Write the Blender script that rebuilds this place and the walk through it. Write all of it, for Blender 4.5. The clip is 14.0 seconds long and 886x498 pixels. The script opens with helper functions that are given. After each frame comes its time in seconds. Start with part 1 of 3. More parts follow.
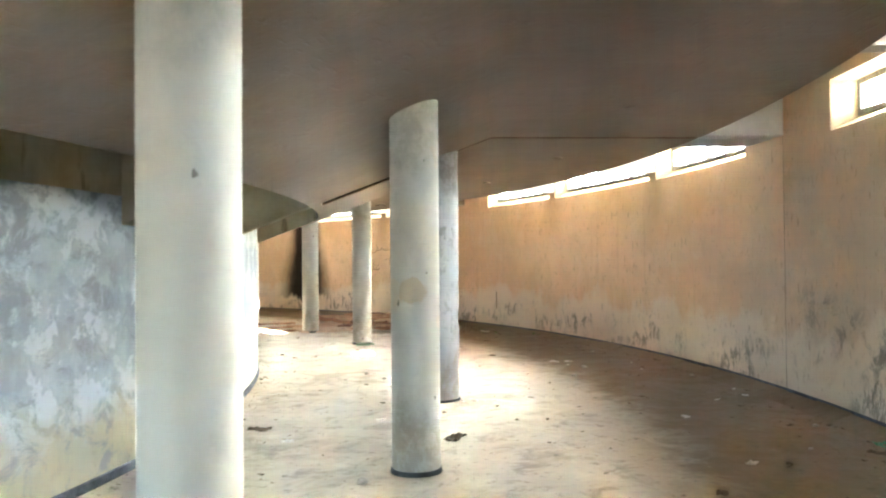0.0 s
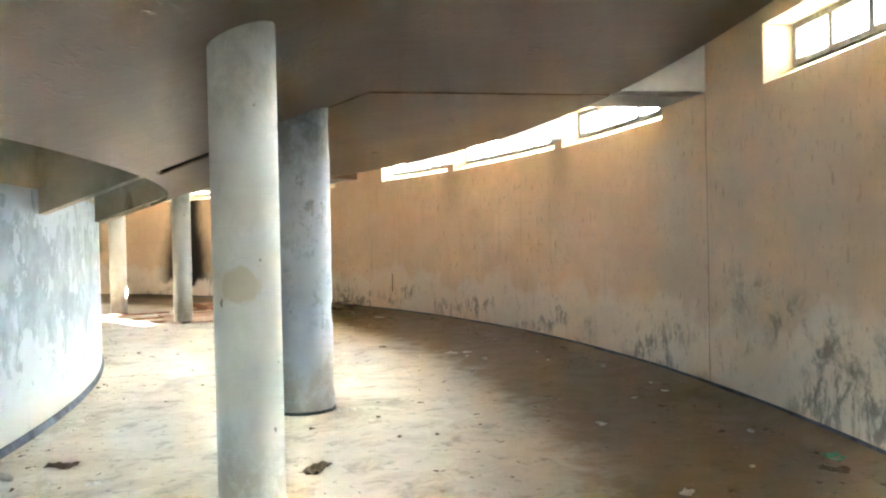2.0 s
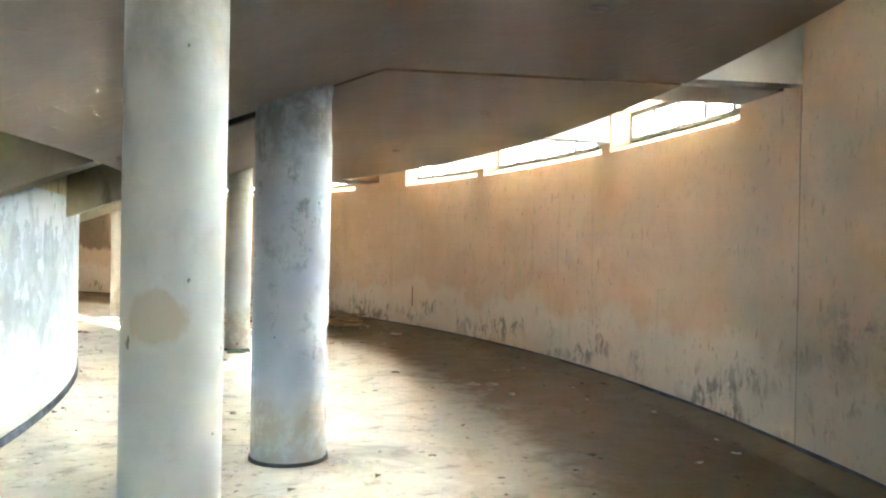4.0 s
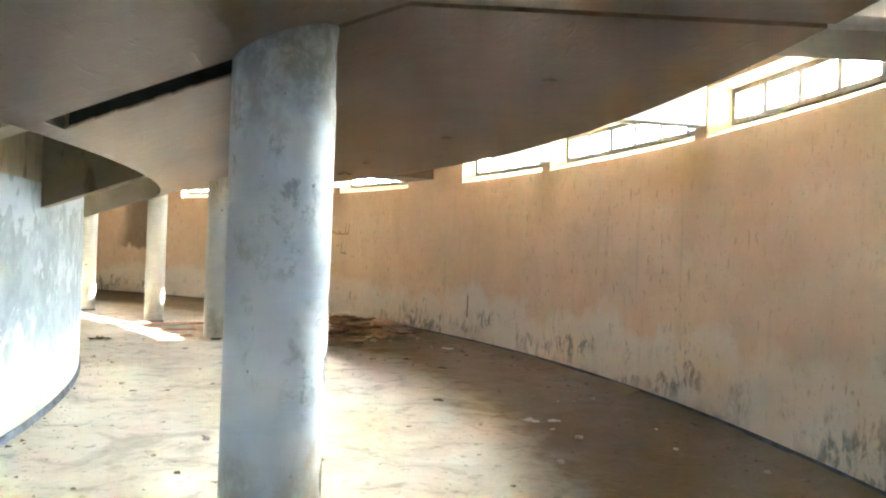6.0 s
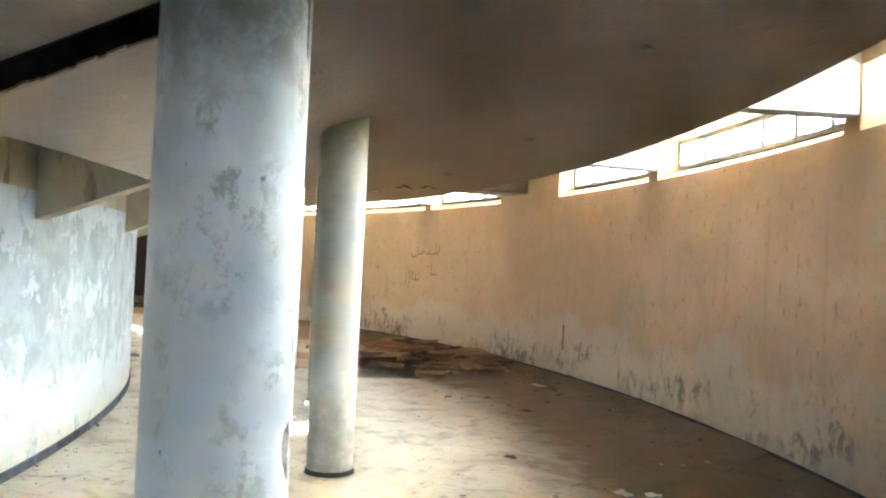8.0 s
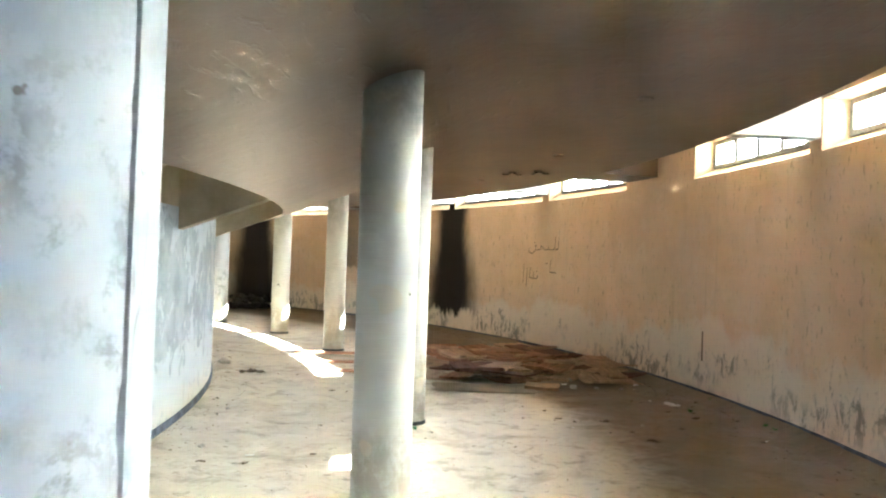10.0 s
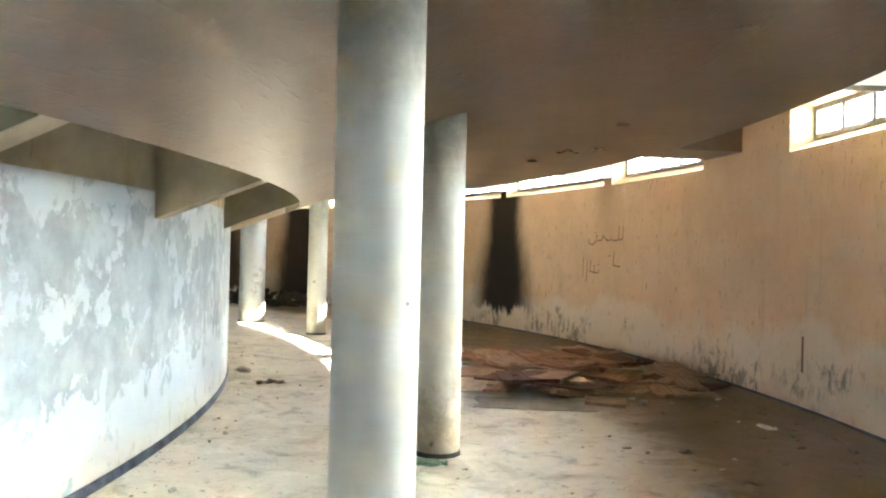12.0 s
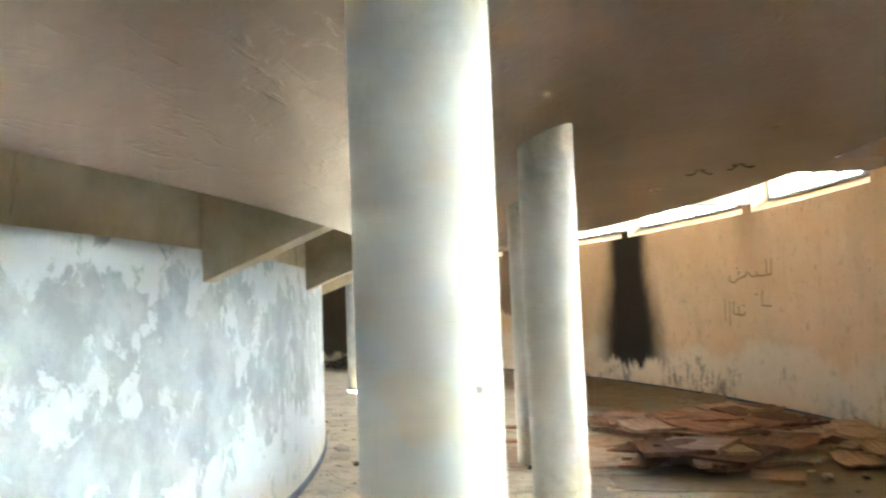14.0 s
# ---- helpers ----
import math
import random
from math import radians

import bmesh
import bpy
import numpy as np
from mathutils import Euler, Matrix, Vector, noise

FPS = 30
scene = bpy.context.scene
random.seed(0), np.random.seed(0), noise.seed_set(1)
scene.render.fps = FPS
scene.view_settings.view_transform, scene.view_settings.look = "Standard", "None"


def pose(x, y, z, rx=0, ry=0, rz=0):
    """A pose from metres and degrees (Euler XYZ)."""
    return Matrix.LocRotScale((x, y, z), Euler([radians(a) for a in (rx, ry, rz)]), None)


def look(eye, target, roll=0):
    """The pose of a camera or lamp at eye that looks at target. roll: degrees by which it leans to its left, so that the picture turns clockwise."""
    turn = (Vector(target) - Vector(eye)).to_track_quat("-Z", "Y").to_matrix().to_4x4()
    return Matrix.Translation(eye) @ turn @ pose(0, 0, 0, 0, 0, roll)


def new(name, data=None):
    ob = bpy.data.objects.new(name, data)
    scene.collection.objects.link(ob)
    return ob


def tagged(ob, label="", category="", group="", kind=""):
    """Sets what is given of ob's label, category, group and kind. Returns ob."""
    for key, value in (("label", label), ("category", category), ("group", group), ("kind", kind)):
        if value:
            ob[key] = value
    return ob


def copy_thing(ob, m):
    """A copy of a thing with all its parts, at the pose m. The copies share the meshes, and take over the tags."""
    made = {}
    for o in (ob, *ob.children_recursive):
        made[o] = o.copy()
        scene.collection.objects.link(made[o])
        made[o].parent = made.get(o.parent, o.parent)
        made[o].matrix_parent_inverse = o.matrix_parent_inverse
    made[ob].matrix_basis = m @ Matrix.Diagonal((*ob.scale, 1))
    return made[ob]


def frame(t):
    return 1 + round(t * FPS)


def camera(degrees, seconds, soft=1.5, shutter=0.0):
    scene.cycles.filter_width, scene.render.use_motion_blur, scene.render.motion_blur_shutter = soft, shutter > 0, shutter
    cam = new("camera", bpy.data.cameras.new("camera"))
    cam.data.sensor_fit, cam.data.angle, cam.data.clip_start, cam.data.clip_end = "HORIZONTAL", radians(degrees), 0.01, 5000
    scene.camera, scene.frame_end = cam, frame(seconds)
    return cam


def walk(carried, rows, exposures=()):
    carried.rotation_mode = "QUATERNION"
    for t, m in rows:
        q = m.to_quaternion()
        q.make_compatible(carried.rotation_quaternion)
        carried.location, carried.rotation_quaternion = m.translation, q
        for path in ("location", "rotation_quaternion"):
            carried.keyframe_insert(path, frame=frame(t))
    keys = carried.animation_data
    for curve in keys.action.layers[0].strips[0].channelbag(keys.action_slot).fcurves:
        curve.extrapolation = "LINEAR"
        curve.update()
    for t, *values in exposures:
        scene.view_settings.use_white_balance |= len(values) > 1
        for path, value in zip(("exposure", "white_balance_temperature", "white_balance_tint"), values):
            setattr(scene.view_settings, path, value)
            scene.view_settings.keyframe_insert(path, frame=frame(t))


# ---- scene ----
EXPO, SKY, SUN = 6.33, 0.10, 5.0
KELVIN, TINT = 5780, 2
cam = camera(58.87, 14.0, soft=2.1, shutter=0.3)
PATH = [
    (0.0, -0.013, 0.037, 1.485, -0.09, 0.95, 0.51),
    (0.5, 0.158, 0.360, 1.513, -2.47, 0.83, 1.67),
    (1.0, 0.209, 0.793, 1.507, -6.68, 0.77, 1.79),
    (1.5, 0.286, 1.149, 1.481, -8.60, -0.09, 1.84),
    (2.0, 0.325, 1.452, 1.497, -6.86, -0.73, 1.26),
    (2.5, 0.270, 1.779, 1.520, -5.97, 0.03, 1.46),
    (3.0, 0.325, 2.103, 1.494, -7.75, -0.31, 1.95),
    (3.5, 0.433, 2.418, 1.509, -6.02, -0.74, 1.09),
    (4.0, 0.500, 2.818, 1.533, -4.89, -0.04, -1.09),
    (6.5, 0.845, 4.822, 1.528, 0.33, 0.34, -1.88),
    (7.0, 0.932, 5.219, 1.548, -0.53, 0.94, -1.45),
    (7.5, 1.028, 5.496, 1.562, 2.42, 1.50, -1.43),
    (8.0, 1.114, 5.821, 1.560, 8.48, 1.37, -2.63),
    (8.5, 1.189, 6.210, 1.573, 11.36, 1.48, -2.50),
    (9.0, 1.263, 6.607, 1.574, 15.58, 0.88, -2.24),
    (11.5, 1.007, 8.418, 1.563, 20.88, 0.90, -1.69),
    (12.0, 0.918, 8.790, 1.571, 22.89, 0.23, -1.34),
    (12.5, 0.839, 9.123, 1.585, 16.54, -0.21, -1.30),
    (13.0, 0.737, 9.487, 1.606, 14.04, 1.79, 0.29),
    (13.5, 0.680, 9.742, 1.586, 22.85, 2.55, 0.90),
    (14.0, 0.492, 9.969, 1.554, 31.72, 4.29, 2.20),
]
walk(cam, [(t, pose(x, y, z, 90 + pitch, roll, yaw)) for t, x, y, z, yaw, pitch, roll in PATH],
     exposures=[(0.0, EXPO + 0.48, 6150, 5), (4.0, EXPO + 0.42, 5820, 2), (6.5, EXPO + 0.3, 5780, 2), (8.5, EXPO + 0.12, KELVIN, TINT), (12.0, EXPO, KELVIN, TINT), (14.0, EXPO + 0.15, KELVIN, TINT)])

# ---- light: sun and sky through the clerestory windows ----
SUN_DIR = Vector((3.5, 3.0, 2.95)).normalized()
world = bpy.data.worlds.new("world")
scene.world = world
world.use_nodes = True
sky = world.node_tree.nodes.new("ShaderNodeTexSky")
sky.sky_type, sky.sun_disc = "NISHITA", False
sky.sun_elevation = math.asin(SUN_DIR.z)
sky.sun_rotation = math.atan2(SUN_DIR.x, SUN_DIR.y)
sky.dust_density = 2.0
back = world.node_tree.nodes["Background"]
world.node_tree.links.new(sky.outputs[0], back.inputs[0])
back.inputs[1].default_value = SKY
sun = new("sun", bpy.data.lights.new("sun", "SUN"))
sun.data.energy, sun.data.angle, sun.data.color = SUN, radians(0.6), (1.0, 0.95, 0.88)
sun.matrix_world = look(SUN_DIR * 60, (0, 0, 0))


# ---- plan: a ring-shaped hall round the centre (CX, CY) ----
CX, CY = -17.35, 7.515
R_OUT, R_IN, R_COL = 21.08, 15.17, 17.28
R_FOLD, Z_CEIL, SLOPE = 17.92, 2.83, 0.385
R_EDGE_IN, R_EDGE_OUT = 15.97, 20.22
Z_TOP, Z_SILL, Z_HEAD = 3.34, 2.71, 3.2
A0, A1 = -33.0, 92.0
JOINT, SLOT, GAP = 3.3, 3.7, 0.13
# unseen doorway behind the start, added for daylight: inner and outer radius
LIGHT_DOOR = (15.45, 16.2)


def zcone(r):
    return Z_CEIL - max(0.0, R_FOLD - r) * SLOPE


def polar(r, a, z=0.0):
    return Vector((CX + r * math.cos(radians(a)), CY + r * math.sin(radians(a)), z))


# ---- materials ----
class Mat:
    def __init__(self, name, rough=0.8, spec=0.3):
        self.m = bpy.data.materials.new(name)
        self.m.use_nodes = True
        self.t = self.m.node_tree
        self.b = self.t.nodes["Principled BSDF"]
        self.b.inputs["Roughness"].default_value = rough
        self.b.inputs["Specular IOR Level"].default_value = spec
        self.geo = self.t.nodes.new("ShaderNodeNewGeometry")
        self.tc = self.t.nodes.new("ShaderNodeTexCoord")

    def put(self, socket, v):
        if hasattr(v, "is_output"):
            self.t.links.new(v, socket)
        else:
            socket.default_value = v

    def mapped(self, source, scale):
        n = self.t.nodes.new("ShaderNodeMapping")
        self.put(n.inputs["Vector"], source)
        n.inputs["Scale"].default_value = scale
        return n.outputs[0]

    @property
    def pos(self):
        return self.geo.outputs["Position"]

    @property
    def uv(self):
        return self.tc.outputs["UV"]

    @property
    def obj(self):
        return self.tc.outputs["Object"]

    def noise(self, vec, scale, detail=5, rough=0.6, dist=0.0):
        n = self.t.nodes.new("ShaderNodeTexNoise")
        self.put(n.inputs["Vector"], vec)
        n.inputs["Scale"].default_value, n.inputs["Detail"].default_value = scale, detail
        n.inputs["Roughness"].default_value, n.inputs["Distortion"].default_value = rough, dist
        return n.outputs["Fac"]

    def ramp(self, v, lo, hi, a=0.0, b=1.0):
        n = self.t.nodes.new("ShaderNodeMapRange")
        n.interpolation_type = "SMOOTHSTEP"
        self.put(n.inputs["Value"], v)
        for k, x in zip(("From Min", "From Max", "To Min", "To Max"), (lo, hi, a, b)):
            n.inputs[k].default_value = x
        return n.outputs[0]

    def math(self, op, a, b=0.0):
        n = self.t.nodes.new("ShaderNodeMath")
        n.operation = op
        self.put(n.inputs[0], a)
        self.put(n.inputs[1], b)
        return n.outputs[0]

    def mul(self, a, b):
        return self.math("MULTIPLY", a, b)

    def add(self, a, b):
        return self.math("ADD", a, b)

    def xyz(self, v):
        n = self.t.nodes.new("ShaderNodeSeparateXYZ")
        self.put(n.inputs[0], v)
        return n.outputs

    def mix(self, f, a, b):
        n = self.t.nodes.new("ShaderNodeMix")
        n.data_type = "RGBA"
        self.put(n.inputs[0], f)
        for s, v in ((n.inputs[6], a), (n.inputs[7], b)):
            self.put(s, (*v, 1) if isinstance(v, tuple) else v)
        return n.outputs[2]

    def done(self, colour, bump=None, strength=0.3, dist=0.01, rough=None):
        self.put(self.b.inputs["Base Color"], (*colour, 1) if isinstance(colour, tuple) else colour)
        if rough is not None:
            self.put(self.b.inputs["Roughness"], rough)
        if bump is not None:
            n = self.t.nodes.new("ShaderNodeBump")
            n.inputs["Strength"].default_value, n.inputs["Distance"].default_value = strength, dist
            self.put(n.inputs["Height"], bump)
            self.t.links.new(n.outputs[0], self.b.inputs["Normal"])
        return self.m


def plain(name, colour, rough=0.8, vary=0.25, scale=9.0, bump=0.2):
    m = Mat(name, rough)
    n = m.noise(m.pos, scale, 6, 0.65)
    dark = tuple(c * (1 - vary) for c in colour)
    light = tuple(min(1, c * (1 + vary)) for c in colour)
    return m.done(m.mix(m.ramp(n, 0.3, 0.7), dark, light), m.noise(m.pos, scale * 8, 4), bump, 0.004)


def outer_wall_material():
    """Tan plaster: pale salt bloom low down, mould at the foot, drip streaks, soot from old fires."""
    m = Mat("tan_plaster_with_damp", 0.85, 0.2)
    u, v, _ = m.xyz(m.uv)
    big = m.noise(m.pos, 0.55, 4, 0.55)
    mid = m.noise(m.pos, 3.2, 6, 0.65)
    fine = m.noise(m.pos, 26, 5, 0.7)
    col = m.mix(m.ramp(big, 0.35, 0.68), (0.68, 0.48, 0.31), (0.74, 0.535, 0.36))
    col = m.mix(m.ramp(mid, 0.45, 0.75, 0, 0.55), col, (0.72, 0.57, 0.42))
    cloud = m.noise(m.pos, 1.7, 6, 0.62, 0.6)
    col = m.mix(m.ramp(cloud, 0.42, 0.66, 0, 0.5), col, (0.61, 0.43, 0.27))
    streak = m.noise(m.mapped(m.uv, (5.5, 0.35, 1)), 1.0, 5, 0.6)
    col = m.mix(m.ramp(streak, 0.56, 0.8, 0, 0.45), col, (0.45, 0.33, 0.21))
    # grey damp by the expansion joint, which lets the rain in
    damp = m.ramp(m.math("ABSOLUTE", m.add(u, -0.1)), 0.3, 3.6, 1, 0)
    damp = m.mul(damp, m.ramp(m.noise(m.pos, 0.9, 5, 0.6), 0.3, 0.6))
    col = m.mix(m.mul(damp, 0.8), col, (0.49, 0.44, 0.35))
    # pale salts up to about a metre, with an uneven upper edge
    edge = m.add(m.add(v, m.mul(m.noise(m.mapped(m.uv, (1, 0.6, 1)), 0.8, 5, 0.6), -1.7)), m.mul(mid, -0.35))
    salts = m.ramp(edge, -0.35, -0.1, 1, 0)
    col = m.mix(m.mul(salts, 0.7), col, (0.74, 0.65, 0.53))
    # upright flecks where the render has blown off
    fleck = m.noise(m.mapped(m.uv, (16, 5.5, 1)), 1.0, 3, 0.6)
    col = m.mix(m.mul(m.ramp(fleck, 0.60, 0.67), m.ramp(big, 0.4, 0.6, 0.2, 0.55)), col, (0.33, 0.245, 0.16))
    pits = m.noise(m.mapped(m.uv, (30, 17, 1)), 1.0, 4, 0.65)
    col = m.mix(m.mul(m.ramp(pits, 0.60, 0.68), m.ramp(mid, 0.4, 0.6, 0.15, 0.7)), col, (0.36, 0.27, 0.18))
    # black mould in ragged upright patches at the foot
    low = m.ramp(v, 0.2, 0.95, 1, 0)
    mould = m.noise(m.mapped(m.uv, (6.5, 3.2, 1)), 1.0, 8, 0.74, 0.4)
    mould = m.ramp(m.add(mould, m.mul(low, 0.16)), 0.615, 0.72)
    patch = m.ramp(m.noise(m.mapped(m.uv, (0.7, 1.1, 1)), 1.0, 3), 0.43, 0.58)
    mould = m.mul(m.mul(mould, m.ramp(v, 0.5, 1.5, 1, 0)), patch)
    col = m.mix(m.mul(mould, 0.75), col, (0.15, 0.14, 0.115))
    # a long dark stain that falls away from the joint
    drop = m.math("ABSOLUTE", m.add(m.add(v, m.mul(u, -0.2)), -0.82))
    stain = m.mul(m.mul(m.ramp(drop, 0.08, 0.42, 1, 0), m.ramp(m.math("ABSOLUTE", m.add(u, 0.9)), 1.1, 1.9, 1, 0)), m.ramp(m.noise(m.mapped(m.uv, (2.2, 2.0, 1)), 1.3, 8, 0.7, 0.4), 0.48, 0.62))
    col = m.mix(m.mul(stain, 0.75), col, (0.13, 0.125, 0.11))
    # soot columns: place along the wall, half width, strength, foot
    wob = m.mul(m.add(m.noise(m.mapped(m.uv, (3, 1.2, 1)), 1.0, 6, 0.65), -0.5), 0.8)
    for place, half, force, foot in ((18.85, 1.2, 0.98, 0.42), (23.0, 1.2, 0.6, 1.3), (27.2, 1.35, 0.96, 0.1), (30.6, 1.6, 0.9, 0.3)):
        d = m.math("ABSOLUTE", m.add(m.add(u, m.mul(wob, 0.55)), -place))
        spread = m.math("DIVIDE", d, m.ramp(v, 0.3, 2.7, half, half * 0.6))
        f = m.mul(m.ramp(spread, 0.4, 1.2, 1, 0), m.ramp(m.add(v, wob), foot - 0.05, foot + 0.12))
        col = m.mix(m.mul(f, force), col, (0.009, 0.008, 0.0075))
    # short dark drips under each window post
    for place in (12.45, 22.2, 41.65):
        d = m.math("ABSOLUTE", m.add(m.add(u, m.mul(wob, 0.4)), -radians(place) * R_OUT))
        f = m.mul(m.ramp(d, 0.05, 0.55, 1, 0), m.ramp(v, 1.6, 2.7, 0, 1))
        col = m.mix(m.mul(f, 0.5), col, (0.30, 0.21, 0.14))
    relief = m.add(m.mul(fine, 0.5), m.add(m.mul(fleck, 0.5), mid))
    return m.done(col, relief, 0.45, 0.012)


def inner_wall_material():
    """Pale blue-white distemper, peeled to grey render in large ragged patches, yellowed at the foot."""
    m = Mat("peeling_pale_paint", 0.8, 0.25)
    u, v, _ = m.xyz(m.uv)
    a = m.noise(m.mapped(m.uv, (0.65, 0.8, 1)), 2.6, 8, 0.68, 0.4)
    b = m.noise(m.mapped(m.uv, (2.8, 3.0, 1)), 1.7, 6, 0.6, 0.7)
    band = m.mul(m.ramp(v, 0.35, 0.95), m.ramp(v, 1.5, 1.95, 1, 0.3))
    g = m.ramp(m.add(m.add(m.mul(a, 0.6), m.mul(b, 0.45)), m.mul(band, 0.13)), 0.58, 0.63)
    col = m.mix(m.noise(m.pos, 5), (0.41, 0.46, 0.485), (0.485, 0.535, 0.555))
    col = m.mix(m.ramp(m.add(v, m.mul(a, -0.5)), -0.25, 0.2, 0.7, 0), col, (0.52, 0.46, 0.33))
    grey = m.mix(m.ramp(m.noise(m.pos, 3.5, 7, 0.65), 0.35, 0.65), (0.25, 0.285, 0.305), (0.37, 0.41, 0.43))
    col = m.mix(m.mul(g, 0.9), col, grey)
    # earth and algae at the foot of the stretch near the added doorway
    near = m.ramp(u, -2.6, -0.8, 1, 0)
    silt = m.ramp(m.add(v, m.mul(a, -0.9)), -0.15, 0.22, 0.85, 0)
    col = m.mix(m.mul(near, silt), col, (0.36, 0.325, 0.215))
    blot = m.ramp(m.noise(m.mapped(m.uv, (1.6, 2.6, 1)), 1.3, 8, 0.72, 0.5), 0.50, 0.62)
    col = m.mix(m.mul(m.mul(near, blot), 0.75), col, (0.20, 0.225, 0.235))
    rim = m.mul(m.ramp(m.noise(m.mapped(m.uv, (3, 1.6, 1)), 1.4, 8, 0.7), 0.62, 0.7), 0.5)
    col = m.mix(rim, col, (0.30, 0.31, 0.29))
    mould = m.mul(m.ramp(m.noise(m.mapped(m.uv, (3, 2, 1)), 1, 8, 0.75), 0.55, 0.68), m.ramp(v, 0.05, 0.4, 0.8, 0))
    col = m.mix(mould, col, (0.16, 0.15, 0.12))
    return m.done(col, m.add(m.mul(g, -0.6), m.mul(m.noise(m.pos, 30), 0.3)), 0.35, 0.012)


def floor_material():
    """Dusty screed: brown soil film, paler scrubbed concrete, dark damp smears, painted shade by the outer wall."""
    m = Mat("dusty_screed", 0.62, 0.35)
    a = m.noise(m.pos, 0.5, 6, 0.6)
    b = m.noise(m.pos, 2.6, 8, 0.68, 0.5)
    c = m.noise(m.pos, 17, 6, 0.7)
    col = m.mix(m.ramp(a, 0.35, 0.65), (0.50, 0.43, 0.31), (0.58, 0.51, 0.39))
    col = m.mix(m.ramp(b, 0.48, 0.66, 0, 0.75), col, (0.66, 0.59, 0.465))
    col = m.mix(m.ramp(b, 0.47, 0.33, 0, 0.7), col, (0.20, 0.15, 0.095))
    col = m.mix(m.ramp(c, 0.58, 0.75, 0, 0.5), col, (0.14, 0.108, 0.075))
    damp = m.noise(m.pos, 0.95, 7, 0.66, 0.7)
    col = m.mix(m.ramp(damp, 0.52, 0.66, 0, 0.5), col, (0.19, 0.145, 0.09))
    spots = m.noise(m.pos, 7.5, 3, 0.5)
    col = m.mix(m.ramp(spots, 0.69, 0.74, 0, 0.7), col, (0.11, 0.09, 0.07))
    # brown soil, darkened towards the outer wall: shade below the windows painted in
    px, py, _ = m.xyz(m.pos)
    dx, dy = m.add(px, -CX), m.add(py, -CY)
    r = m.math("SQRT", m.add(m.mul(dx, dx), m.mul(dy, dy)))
    earth_shade = m.ramp(m.add(r, m.mul(m.add(b, -0.5), 1.3)), 18.75, 19.5, 0, 0.85)
    col = m.mix(earth_shade, col, (0.135, 0.085, 0.034))
    col = m.mix(m.mul(earth_shade, m.ramp(c, 0.5, 0.68, 0, 0.5)), col, (0.26, 0.195, 0.12))
    # clods, footprints and grit pressed into the dust
    clod = m.noise(m.pos, 8.0, 8, 0.75, 0.3)
    col = m.mix(m.ramp(clod, 0.55, 0.68, 0, 0.65), col, (0.10, 0.068, 0.038))
    col = m.mix(m.ramp(clod, 0.40, 0.30, 0, 0.5), col, (0.46, 0.385, 0.27))
    grit = m.noise(m.pos, 48, 4, 0.7)
    col = m.mix(m.ramp(grit, 0.62, 0.70, 0, 0.6), col, (0.07, 0.05, 0.03))
    return m.done(col, m.add(m.add(b, m.mul(clod, 0.6)), m.mul(c, 0.5)), 0.45, 0.014, m.ramp(b, 0.3, 0.7, 0.5, 0.8))


def ceiling_material():
    m = Mat("tan_ceiling_paint", 0.42, 0.45)
    a = m.noise(m.pos, 0.7, 5, 0.6)
    b = m.noise(m.pos, 9, 6, 0.65)
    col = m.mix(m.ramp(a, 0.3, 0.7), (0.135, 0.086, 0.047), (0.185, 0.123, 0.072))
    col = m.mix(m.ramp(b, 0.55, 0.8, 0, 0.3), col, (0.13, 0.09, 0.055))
    s = m.noise(m.pos, 5.5, 4, 0.6, 0.5)
    col = m.mix(m.ramp(s, 0.71, 0.76, 0, 0.6), col, (0.15, 0.12, 0.09))
    # short trowel ridges that run along the ring
    px, py, _ = m.xyz(m.pos)
    dx, dy = m.add(px, -CX), m.add(py, -CY)
    r = m.math("SQRT", m.add(m.mul(dx, dx), m.mul(dy, dy)))
    u, _, _ = m.xyz(m.uv)
    ring = m.t.nodes.new("ShaderNodeCombineXYZ")
    m.put(ring.inputs[0], m.add(m.mul(u, 3.2), m.mul(r, 1.4)))
    m.put(ring.inputs[1], m.mul(r, 17.0))
    ridge = m.noise(ring.outputs[0], 1.0, 4, 0.6, 0.5)
    ridge = m.mul(m.ramp(ridge, 0.54, 0.72), m.ramp(a, 0.4, 0.6, 0.35, 1.0))
    col = m.mix(m.mul(ridge, 0.22), col, (0.09, 0.062, 0.036))
    return m.done(col, m.add(m.add(m.noise(m.pos, 3.0, 4), m.mul(ridge, 0.55)), m.mul(b, 0.35)), 0.3, 0.02)


